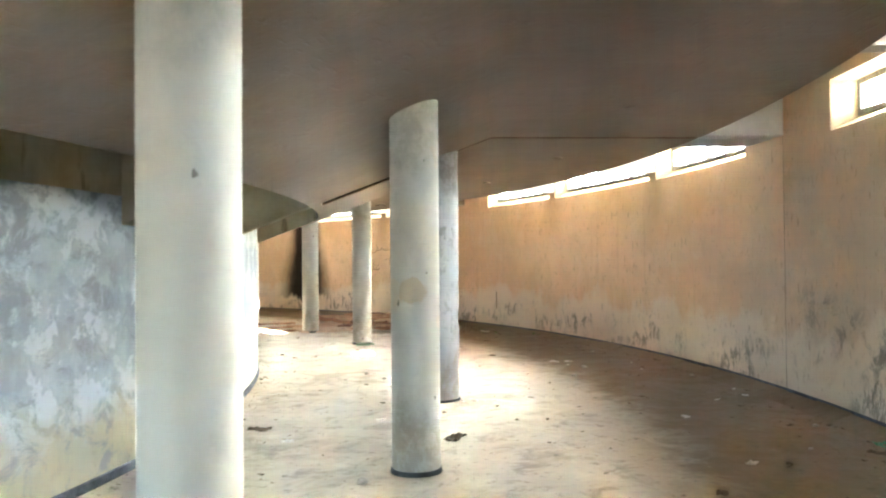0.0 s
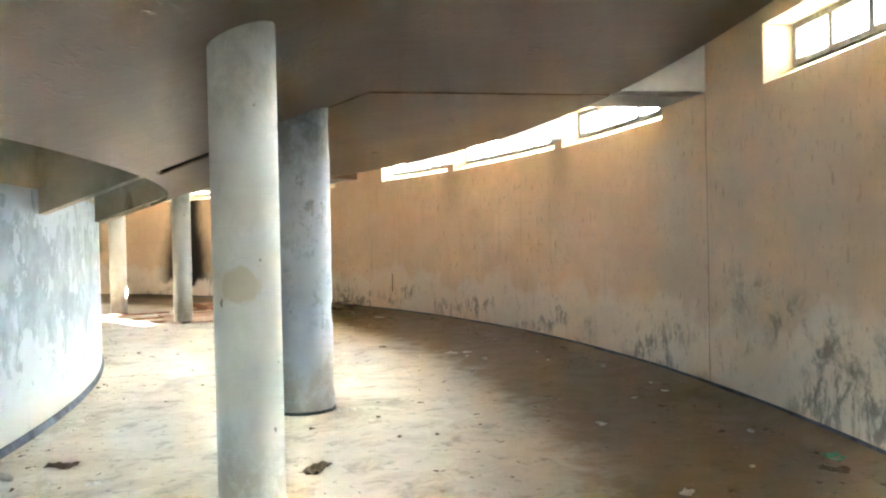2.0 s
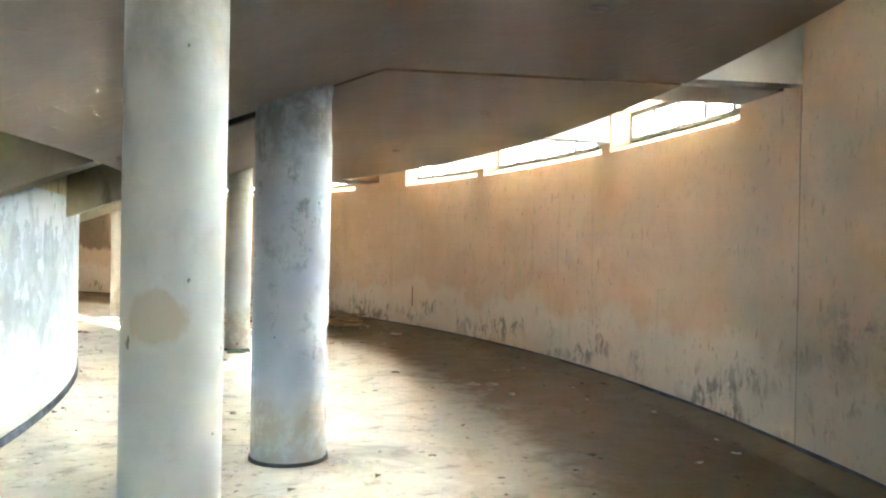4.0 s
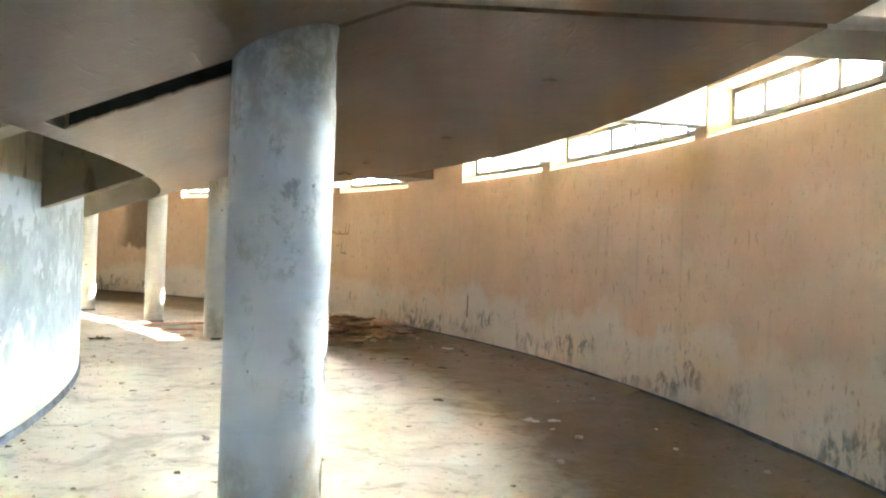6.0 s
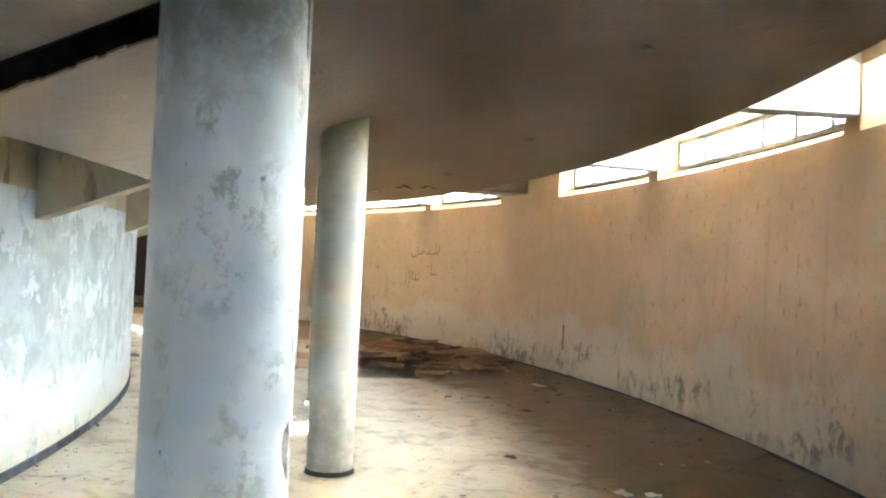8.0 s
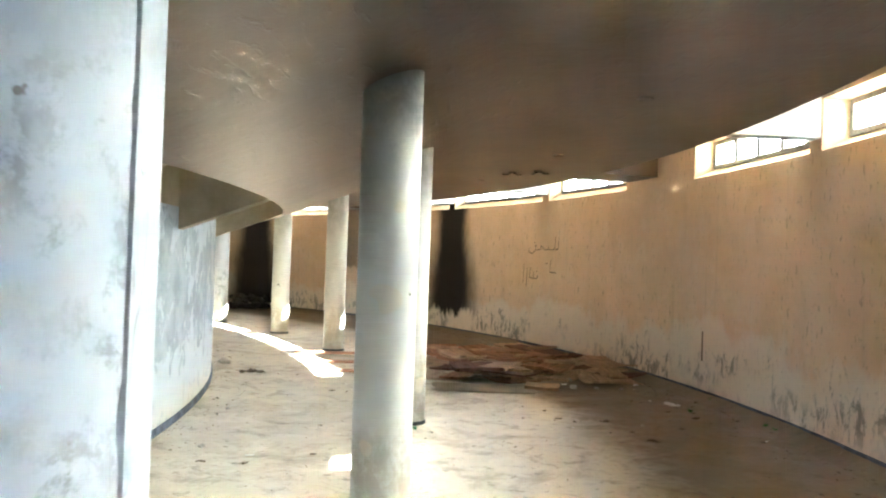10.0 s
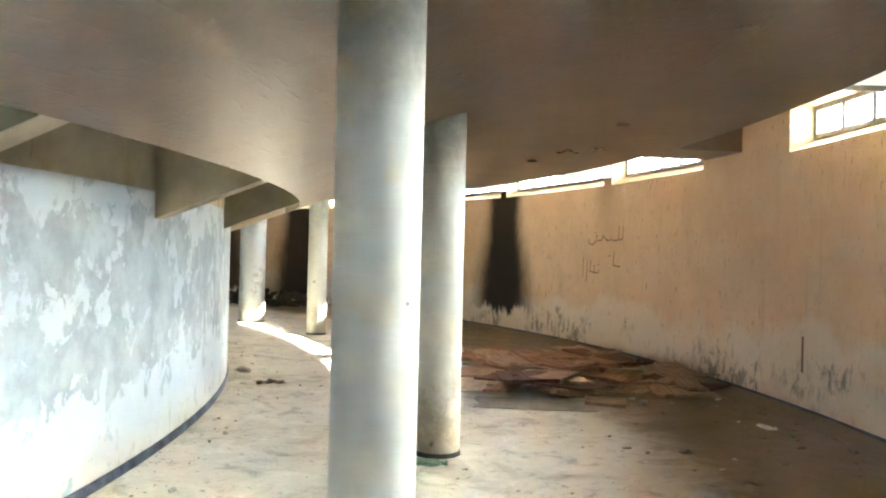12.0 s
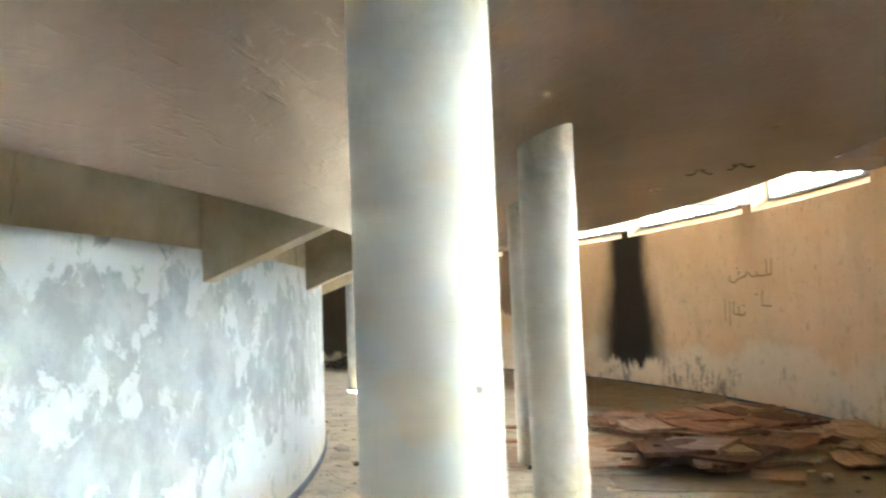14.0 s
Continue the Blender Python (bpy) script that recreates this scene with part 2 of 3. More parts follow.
def column_material(name, tones, stain):
    m = Mat(name, 0.5, 0.35)
    info = m.t.nodes.new("ShaderNodeObjectInfo")
    shift = m.t.nodes.new("ShaderNodeVectorMath")
    m.t.links.new(m.obj, shift.inputs[0])
    rnd = m.mul(info.outputs["Random"], 37.0)
    m.t.links.new(rnd, shift.inputs[1])
    p = shift.outputs[0]
    _, _, z = m.xyz(m.pos)
    a = m.noise(m.mapped(p, (1, 1, 0.5)), 2.2, 6, 0.62)
    b = m.noise(m.mapped(p, (1, 1, 0.8)), 9.5, 9, 0.72, 0.2)
    col = m.mix(m.noise(p, 4), *tones)
    col = m.mix(m.ramp(a, 0.54, 0.66, 0, 0.6 * stain), col, (0.50, 0.52, 0.52))
    col = m.mix(m.mul(m.ramp(b, 0.48, 0.60), m.ramp(a, 0.44, 0.60, 0, 0.9 * stain)), col, (0.23, 0.24, 0.23))
    foot = m.ramp(m.add(z, m.mul(a, -1.1)), -0.2, 0.12, 0.85, 0)
    col = m.mix(m.mul(foot, m.ramp(b, 0.38, 0.55, 0.5, 1)), col, (0.31, 0.275, 0.205))
    col = m.mix(m.ramp(m.noise(p, 3.1, 2, 0.4), 0.68, 0.71, 0, 0.6 * (1.0 - stain)), col, (0.56, 0.48, 0.34))
    # one old tea-coloured splash on the side of a single shaft
    splash = m.t.nodes.new("ShaderNodeVectorMath")
    splash.operation = "DISTANCE"
    m.put(splash.inputs[0], m.pos)
    splash.inputs[1].default_value = (-0.215, 5.47, 1.29)
    far = m.add(splash.outputs["Value"], m.mul(m.add(a, -0.5), 0.3))
    col = m.mix(m.ramp(far, 0.10, 0.125, 0.75, 0), col, (0.44, 0.36, 0.24))
    # ragged darkening up towards the soffit, and small chips
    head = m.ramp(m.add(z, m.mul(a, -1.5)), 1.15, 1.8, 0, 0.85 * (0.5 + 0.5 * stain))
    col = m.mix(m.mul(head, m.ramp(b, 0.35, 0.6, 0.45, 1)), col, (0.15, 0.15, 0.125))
    col = m.mix(m.ramp(m.noise(m.mapped(p, (1, 1, 0.7)), 13, 3, 0.5), 0.725, 0.745, 0, 0.8), col, (0.13, 0.11, 0.09))
    crack = m.noise(m.mapped(p, (1, 1, 0.35)), 1.6, 4, 0.5, 0.6)
    line = m.ramp(m.math("ABSOLUTE", m.add(crack, -0.5)), 0.0, 0.0022, 1, 0)
    line = m.mul(line, m.ramp(m.noise(p, 1.3, 2), 0.6, 0.65))
    col = m.mix(m.mul(line, 0.7), col, (0.2, 0.19, 0.17))
    return m.done(col, m.add(m.mul(b, 0.6), m.mul(line, -1.0)), 0.18, 0.008)


def beige_material():
    """Beige distemper with dark drips run down from above."""
    m = Mat("beige_distemper", 0.8, 0.25)
    n = m.noise(m.pos, 3.0, 6, 0.65)
    col = m.mix(m.ramp(n, 0.3, 0.7), (0.40, 0.335, 0.22), (0.52, 0.44, 0.31))
    drip = m.noise(m.mapped(m.uv, (2.6, 0.7, 1)), 1.2, 7, 0.68, 0.5)
    col = m.mix(m.ramp(drip, 0.58, 0.70, 0, 0.7), col, (0.155, 0.125, 0.075))
    return m.done(col, m.noise(m.pos, 24, 4), 0.25, 0.005)


M_OUT = outer_wall_material()
M_IN = inner_wall_material()
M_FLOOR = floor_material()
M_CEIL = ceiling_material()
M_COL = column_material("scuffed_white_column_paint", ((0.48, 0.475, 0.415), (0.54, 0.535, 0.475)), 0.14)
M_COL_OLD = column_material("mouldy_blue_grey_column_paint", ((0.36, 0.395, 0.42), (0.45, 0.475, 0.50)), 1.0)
M_BEIGE = beige_material()
M_CREAM = plain("cream_reveal_paint", (0.52, 0.42, 0.25), 0.75, 0.12, 4.0)
M_SKIRT = plain("dark_blue_skirting_paint", (0.07, 0.08, 0.105), 0.75, 0.55, 6.0)
M_BAND = plain("black_base_paint", (0.04, 0.042, 0.045), 0.7, 0.4, 10)
M_STEEL = plain("grey_window_steel", (0.24, 0.23, 0.21), 0.55, 0.3, 20)
# near-black in place of shade, for the joint slot and lamp box discs
M_VOID = plain("painted_void_black", (0.014, 0.013, 0.012), 0.95, 0.3, 12)
M_GROUND = plain("dry_sandy_ground", (0.36, 0.30, 0.22), 0.95, 0.25, 0.6)
M_WHITE = plain("whitewash", (0.62, 0.62, 0.59), 0.8, 0.08, 3.0)


def dusty_glass():
    """Frosted, dust-caked panes that scatter the daylight falling on them."""
    m = Mat("dusty_frosted_glass")
    tr = m.t.nodes.new("ShaderNodeBsdfTranslucent")
    rf = m.t.nodes.new("ShaderNodeBsdfRefraction")
    rf.inputs["IOR"].default_value, rf.inputs["Roughness"].default_value = 1.4, 0.22
    mx = m.t.nodes.new("ShaderNodeMixShader")
    mx.inputs[0].default_value = 0.9
    n = m.noise(m.pos, 6, 5)
    m.t.links.new(m.mix(n, (0.80, 0.80, 0.78), (0.93, 0.93, 0.92)), tr.inputs["Color"])
    m.t.links.new(tr.outputs[0], mx.inputs[1])
    m.t.links.new(rf.outputs[0], mx.inputs[2])
    m.t.links.new(mx.outputs[0], m.t.nodes["Material Output"].inputs["Surface"])
    return m.m


M_GLASS = dusty_glass()


# ---- mesh helpers ----
def bent_prism(bm, profile, a0, a1, step=1.2):
    """Sweeps a closed (r, z) profile round the centre; UV is arc length and height in metres."""
    uv = bm.loops.layers.uv.verify()
    n = max(1, int(math.ceil((a1 - a0) / step)))
    rings = [[bm.verts.new(polar(r, a0 + (a1 - a0) * i / n, z)) for r, z in profile] for i in range(n + 1)]

    def face(vs, us):
        f = bm.faces.new(vs)
        for loop, w in zip(f.loops, us):
            loop[uv].uv = (w, loop.vert.co.z)
        return f
    k = len(profile)
    for i in range(n):
        u0, u1 = (radians(a0 + (a1 - a0) * j / n) * R_OUT for j in (i, i + 1))
        for j in range(k):
            face((rings[i][j], rings[i + 1][j], rings[i + 1][(j + 1) % k], rings[i][(j + 1) % k]), (u0, u1, u1, u0))
    face(rings[0], [radians(a0) * R_OUT + p[0] for p in profile])
    face(rings[-1][::-1], [radians(a1) * R_OUT + p[0] for p in profile[::-1]])


def rect(r0, r1, z0, z1):
    return [(r0, z0), (r1, z0), (r1, z1), (r0, z1)]


def mesh_object(name, bm, material, smooth=False):
    bmesh.ops.recalc_face_normals(bm, faces=bm.faces)
    me = bpy.data.meshes.new(name)
    bm.to_mesh(me)
    bm.free()
    for mat in (material if isinstance(material, (list, tuple)) else [material]):
        me.materials.append(mat)
    if smooth:
        for p in me.polygons:
            p.use_smooth = True
        me.set_sharp_from_angle(angle=radians(40))
    return new(name, me)


def part(name, bm, material, parent, label="", smooth=False):
    ob = mesh_object(name, bm, material, smooth)
    ob.parent = parent
    if label:
        tagged(ob, label)
    return ob


def structure(name, bm, material, label, category, smooth=True):
    return tagged(mesh_object(name, bm, material, smooth), label, category, kind="structure")


def box(bm, sx, sy, sz, m=None, bevel=0.0):
    made = bmesh.ops.create_cube(bm, size=1.0, matrix=(m or Matrix()) @ Matrix.Diagonal((sx, sy, sz, 1)))
    if bevel:
        edges = {e for v in made["verts"] for e in v.link_edges}
        bmesh.ops.bevel(bm, geom=list(edges), offset=bevel, segments=1, affect="EDGES")


def empty_at(name, co, turn=0.0):
    ob = new(name)
    ob.matrix_world = pose(*co, 0, 0, turn)
    return ob


# ---- structure ----
RIBS = [2.75 + 9.72 * k for k in range(-3, 10)]
WIDE = {RIBS[i] for i in range(len(RIBS)) if (i - 3) % 3 == 0}
gaps = []
for lo, hi in zip(RIBS, RIBS[1:]):
    if lo < A0:
        continue
    gaps.append((lo + (2.45 if lo in WIDE else 0.28), hi - (2.65 if hi in WIDE else 0.28)))

bm = bmesh.new()
bent_prism(bm, rect(R_OUT, R_OUT + 0.42, -0.1, Z_SILL), A0, A1)
bent_prism(bm, rect(R_OUT, R_OUT + 0.42, Z_HEAD, 3.7), A0, A1)
ends = [A0] + [x for g in gaps for x in g] + [A1]
for lo, hi in zip(ends[::2], ends[1::2]):
    bent_prism(bm, rect(R_OUT, R_OUT + 0.42, Z_SILL, Z_HEAD), lo, hi)
structure("wall_outer", bm, M_OUT, "curved tan plaster wall with damp, mould and soot stains", "wall")

bm = bmesh.new()
bent_prism(bm, rect(R_IN - 0.3, R_IN, -0.1, 1.975), A0, A1)
structure("wall_inner", bm, M_IN, "curved wall with peeling pale blue-white paint", "wall")
bm = bmesh.new()
bent_prism(bm, rect(R_IN - 0.3, R_IN - 0.004, 1.975, 3.7), A0, A1)
structure("wall_inner_upper", bm, M_BEIGE, "beige upper band of the curved inner wall", "wall")

bm = bmesh.new()
bent_prism(bm, rect(R_IN - 0.3, R_OUT + 0.42, -0.3, 0.0), A0, A1)
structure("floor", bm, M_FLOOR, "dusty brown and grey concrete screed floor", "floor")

bm = bmesh.new()
bent_prism(bm, rect(R_IN - 0.3, R_OUT + 0.42, 3.7, 3.95), A0, A1)
bent_prism(bm, rect(R_EDGE_OUT - 0.2, R_OUT, Z_TOP, 3.7), A0, A1)
structure("upper_slab", bm, M_CREAM, "cream painted slab above the window recess", "ceiling")

SOFFIT = [(R_EDGE_IN, zcone(R_EDGE_IN)), (R_FOLD, Z_CEIL), (R_EDGE_OUT, Z_CEIL), (R_EDGE_OUT, 3.7), (R_EDGE_IN, 3.7)]
SLOT_R = 17.05
bm = bmesh.new()
bent_prism(bm, SOFFIT, A0, SLOT - 0.5)
bent_prism(bm, SOFFIT, SLOT + 0.5, A1)
mid = [(SLOT_R, zcone(SLOT_R)), (R_FOLD, Z_CEIL), (R_EDGE_OUT, Z_CEIL), (R_EDGE_OUT, 3.7), (SLOT_R, 3.7)]
bent_prism(bm, [(R_EDGE_IN, zcone(R_EDGE_IN)), (R_EDGE_IN + 0.1, zcone(R_EDGE_IN + 0.1)), (R_EDGE_IN + 0.1, 3.7), (R_EDGE_IN, 3.7)], SLOT - 0.5, SLOT + 0.5)
bent_prism(bm, mid, SLOT - 0.5, JOINT - GAP)
bent_prism(bm, mid, JOINT + GAP, SLOT + 0.5)
for i in range(26):
    r, w = 15.99 + 0.04 * i, 0.02 + 0.22 * abs(noise.noise((i * 0.31, 2.0, 0)))
    bent_prism(bm, [(r, zcone(r) + 0.002), (r + 0.04, zcone(r + 0.04) + 0.002), (r + 0.04, zcone(r + 0.04) + 0.014), (r, zcone(r) + 0.014)], SLOT + 0.5 - w, SLOT + 0.5)
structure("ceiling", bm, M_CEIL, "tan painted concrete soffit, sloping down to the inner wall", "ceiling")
# slot lined near-black, so the darkness inside is put into the colour
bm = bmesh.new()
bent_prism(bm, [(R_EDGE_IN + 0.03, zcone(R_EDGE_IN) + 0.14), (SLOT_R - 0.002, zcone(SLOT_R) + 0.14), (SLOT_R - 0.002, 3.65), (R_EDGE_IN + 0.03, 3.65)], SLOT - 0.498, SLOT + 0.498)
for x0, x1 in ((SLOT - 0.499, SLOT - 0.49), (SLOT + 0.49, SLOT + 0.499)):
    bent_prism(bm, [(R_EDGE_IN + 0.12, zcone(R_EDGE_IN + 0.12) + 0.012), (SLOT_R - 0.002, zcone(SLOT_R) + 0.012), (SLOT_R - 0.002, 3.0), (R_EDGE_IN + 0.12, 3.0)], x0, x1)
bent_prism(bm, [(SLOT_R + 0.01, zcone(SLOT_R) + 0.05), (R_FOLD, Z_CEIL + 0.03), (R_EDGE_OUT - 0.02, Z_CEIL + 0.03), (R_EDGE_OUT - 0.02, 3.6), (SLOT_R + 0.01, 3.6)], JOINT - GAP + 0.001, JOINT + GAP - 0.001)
structure("joint_void", bm, M_VOID, "near-black lining standing for the unlit depth of the open expansion joint", "joint")

# unseen walls that close both ends of the built stretch
for k, a in ((0, A0), (1, A1)):
    bm = bmesh.new()
    lo, hi = (a - 0.8, a - 0.004) if k == 0 else (a + 0.004, a + 0.8)
    if k == 0:
        # unseen open doorway between two piers, added to daylight the near columns
        bent_prism(bm, rect(R_IN - 0.3, LIGHT_DOOR[0], -0.3, 3.95), lo, hi)
        bent_prism(bm, rect(LIGHT_DOOR[1], R_OUT + 0.42, -0.3, 3.95), lo, hi)
        bent_prism(bm, rect(LIGHT_DOOR[0], LIGHT_DOOR[1], 2.1, 3.95), lo, hi)
        bent_prism(bm, rect(LIGHT_DOOR[0], LIGHT_DOOR[1], -0.3, 0.0), lo, hi)
    else:
        bent_prism(bm, rect(R_IN - 0.3, R_OUT + 0.42, -0.3, 3.95), lo, hi)
    structure("wall_end", bm, M_BEIGE, "plain beige wall, unseen, closing the end of the built stretch", "wall")

bm = bmesh.new()
bent_prism(bm, [(R_OUT - 0.018, 0), (R_OUT, 0), (R_OUT, 0.092), (R_OUT - 0.014, 0.088)], A0, A1)
structure("baseboard_outer", bm, M_SKIRT, "dark blue painted skirting at the wall foot", "baseboard")
bm = bmesh.new()
bent_prism(bm, [(R_IN, 0), (R_IN + 0.018, 0), (R_IN + 0.014, 0.062), (R_IN, 0.066)], A0, A1)
structure("baseboard_inner", bm, M_SKIRT, "dark blue painted skirting at the wall foot", "baseboard")

bm = bmesh.new()
for i in range(70):
    x0, x1 = A0 + (A1 - A0) * i / 70, A0 + (A1 - A0) * (i + 1) / 70
    h = 0.07 + 0.024 * noise.noise((i * 0.8, 0, 0))
    bent_prism(bm, [(R_OUT - 0.26, 0.0), (R_OUT - 0.019, 0.0), (R_OUT - 0.019, h), (R_OUT - 0.11, h * 0.45)], x0, x1)
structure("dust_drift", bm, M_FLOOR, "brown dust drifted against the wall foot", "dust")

# radial ribs that tie the soffit to both walls
for a in RIBS:
    bm = bmesh.new()
    lo, hi = (a, a + 2.4) if a in WIDE else (a - 0.26, a + 0.26)
    if lo < JOINT < hi:
        bent_prism(bm, rect(R_EDGE_OUT + 0.002, R_OUT - 0.002, Z_CEIL, Z_TOP), lo, JOINT - GAP)
        bent_prism(bm, rect(R_EDGE_OUT + 0.002, R_OUT - 0.002, Z_CEIL + 0.25, Z_TOP), JOINT - GAP, JOINT + GAP)
        lo = JOINT + GAP
    bent_prism(bm, rect(R_EDGE_OUT + 0.002, R_OUT - 0.002, Z_CEIL, Z_TOP), lo, hi)
    # wide ribs past 10 degrees take the soffit colour, the rest white
    structure("outer_rib", bm, M_CEIL if a in WIDE and a > 10 else M_WHITE, "concrete rib between soffit and wall", "beam", smooth=False)
for k in range(-3, 10):
    a = 3.15 + 9.9 * k
    bm = bmesh.new()
    bent_prism(bm, [(R_IN, zcone(R_IN)), (R_EDGE_IN - 0.002, zcone(R_EDGE_IN)), (R_EDGE_IN - 0.002, 3.69), (R_IN, 3.69)], a - 0.33, a + 0.33)
    structure("inner_rib", bm, M_BEIGE, "tapered beige concrete rib rising from the inner wall", "beam", smooth=False)

# clerestory windows; the panes of some have gone
UNGLAZED, BROKEN = (8, 9, 10, 11), {(7, 0)}
for i, (lo, hi) in enumerate(gaps, 2):
    win = tagged(empty_at("window_%d" % (i - 1), polar(R_OUT, (lo + hi) / 2, Z_SILL)), "high strip window with a grey steel frame in a cream reveal", "window", kind="structure")
    inv = win.matrix_world.inverted()

    def wpart(name, bm, mat, label=""):
        bm.transform(inv)
        part(name, bm, mat, win, label)
    bm = bmesh.new()
    bent_prism(bm, [(R_OUT + 0.004, Z_SILL + 0.003), (R_OUT + 0.42, Z_SILL + 0.003), (R_OUT + 0.42, 2.86), (R_OUT + 0.30, 2.85)], lo + 0.01, hi - 0.01)
    wpart("window_sill", bm, M_CREAM, "sloping cream sill, chipped and stained")
    for x0, x1 in ((lo + 0.005, lo + 0.03), (hi - 0.03, hi - 0.005)):
        bm = bmesh.new()
        bent_prism(bm, rect(R_OUT + 0.005, R_OUT + 0.4, Z_SILL + 0.005, Z_HEAD - 0.005), x0, x1)
        wpart("jamb", bm, M_CREAM)
    bm = bmesh.new()
    for z in (2.852, 3.147):
        bent_prism(bm, rect(R_OUT + 0.26, R_OUT + 0.335, z, z + 0.05), lo + 0.04, hi - 0.04)
    wpart("window_frame", bm, M_STEEL)
    n = max(2, round((hi - lo) * 0.368 / 0.53))
    for j in range(n + 1):
        a = lo + 0.08 + (hi - lo - 0.16) * j / n
        bm = bmesh.new()
        bent_prism(bm, rect(R_OUT + 0.262, R_OUT + 0.333, 2.902, 3.147), a - 0.085, a + 0.085)
        wpart("mullion", bm, M_STEEL)
        if j < n and i not in UNGLAZED and (i, j) not in BROKEN:
            bm = bmesh.new()
            b = lo + 0.08 + (hi - lo - 0.16) * (j + 1) / n
            bent_prism(bm, rect(R_OUT + 0.316, R_OUT + 0.32, 2.902, 3.147), a + 0.086, b - 0.086)
            wpart("pane", bm, M_GLASS, "dusty frosted glass pane")

bm = bmesh.new()
bmesh.ops.create_grid(bm, x_segments=1, y_segments=1, size=600, matrix=pose(CX, CY, -0.35))
structure("ground", bm, M_GROUND, "dry sandy ground outside", "ground", smooth=False)


# ---- columns ----
def shaft_mesh(radius, half=0):
    """A round shaft whose head is cut to the slope of the soffit (local x points outward)."""
    bm = bmesh.new()
    n = 48 if not half else 28
    pts = []
    for i in range(n if not half else n + 1):
        a = 2 * math.pi * i / n if not half else math.pi * i / n + (0 if half > 0 else math.pi)
        pts.append((radius * math.cos(a), radius * math.sin(a) + half * 0.014))
    rows = []
    for f in ([i / 70 for i in range(71)] if half else [0.0, 0.1, 0.25, 0.4, 0.55, 0.7, 0.85, 1.0]):
        row = []
        for x, y in pts:
            top = zcone(R_COL + x) + 0.01
            if half < 0 and x > 0 and abs(y) < 0.12:
                worn = max(0.0, noise.noise((f * 14, x * 20, 1.0)) + (0.25 if f < 0.35 or f > 0.8 else -0.1))
                x, y = x - worn * 0.03 * (1 - abs(y) / 0.12), y - worn * 0.035 * (1 - abs(y) / 0.12)
            wob = 1 + 0.006 * math.sin(5 * f + 3 * x / radius)
            row.append(bm.verts.new((x * wob, y * wob if not half else y, 0.03 + (top - 0.03) * f)))
        rows.append(row)
    k = len(pts)
    for lo, hi in zip(rows, rows[1:]):
        for i in range(k):
            bm.faces.new((lo[i], lo[(i + 1) % k], hi[(i + 1) % k], hi[i]))
    bm.faces.new(rows[0][::-1])
    bm.faces.new(rows[-1])
    return bm


def band_mesh(radius):
    bm = bmesh.new()
    bmesh.ops.create_cone(bm, cap_ends=True, segments=40, radius1=radius + 0.012, radius2=radius + 0.004, depth=0.034, matrix=pose(0, 0, 0.018))
    return bm


NEAR = {-2: (17.164, -16.24), -1: (17.246, -6.22), 1: (17.298, 13.49), 2: (17.316, 23.59), 3: (17.317, 33.14)}
first = None
for k in range(-3, 9):
    if k in (0, 6):
        continue
    r, a = NEAR.get(k, (17.3, 3.7 + 9.8 * k))
    m = Matrix.Translation(polar(r, a)) @ pose(0, 0, 0, 0, 0, a)
    if first is None:
        first = new("column")
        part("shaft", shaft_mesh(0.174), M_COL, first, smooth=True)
        part("base_band", band_mesh(0.174), M_BAND, first, "black painted band at the foot")
        tagged(first, "round white-painted concrete column, stained and scuffed", "column", "columns of the ring hall")
        first.matrix_basis = m
    else:
        copy_thing(first, m)
twin = new("column")
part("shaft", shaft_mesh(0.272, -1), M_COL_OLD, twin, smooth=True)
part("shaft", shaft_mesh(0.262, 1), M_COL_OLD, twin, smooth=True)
part("base_band", band_mesh(0.274), M_BAND, twin, "black painted band at the foot")
tagged(twin, "thick round pale blue-grey column split by an expansion joint, flaking", "column", "columns of the ring hall")
twin.matrix_basis = Matrix.Translation(polar(R_COL, 3.5)) @ pose(0, 0, 0, 0, 0, 3.0)
copy_thing(twin, Matrix.Translation(polar(17.15, 62.3)) @ pose(0, 0, 0, 0, 0, 62.3))


# ---- joint strip, scars and scribbles on the outer wall ----
M_DARK = plain("dark_crack", (0.045, 0.04, 0.035), 0.9, 0.4, 20)
M_JOINT = plain("dirty_joint_filler", (0.20, 0.16, 0.115), 0.9, 0.4, 12)
M_INK = plain("charcoal_scribble", (0.20, 0.135, 0.09), 0.9, 0.3, 20)
bm = bmesh.new()
for i in range(24):
    z = 0.08 + 2.74 * i / 24
    w = 0.010 + 0.012 * noise.noise((z * 3, 0, 0))
    w = max(0.003, w * 0.6)
    x = 2.78 + 0.02 * noise.noise((z * 2, 5, 0))
    bent_prism(bm, rect(R_OUT - 0.003, R_OUT + 0.01, z, z + 2.74 / 24), x - w, x + w)
structure("wall_joint", bm, M_JOINT, "dark open joint running up the plaster wall", "joint", smooth=False)
bm = bmesh.new()
bent_prism(bm, [(R_OUT - 0.004, 0.44), (R_OUT + 0.01, 0.44), (R_OUT + 0.01, 0.82), (R_OUT - 0.004, 0.80)], 28.31, 28.41)
structure("wall_scar", bm, M_INK, "dark upright scar in the plaster", "wall mark", smooth=False)


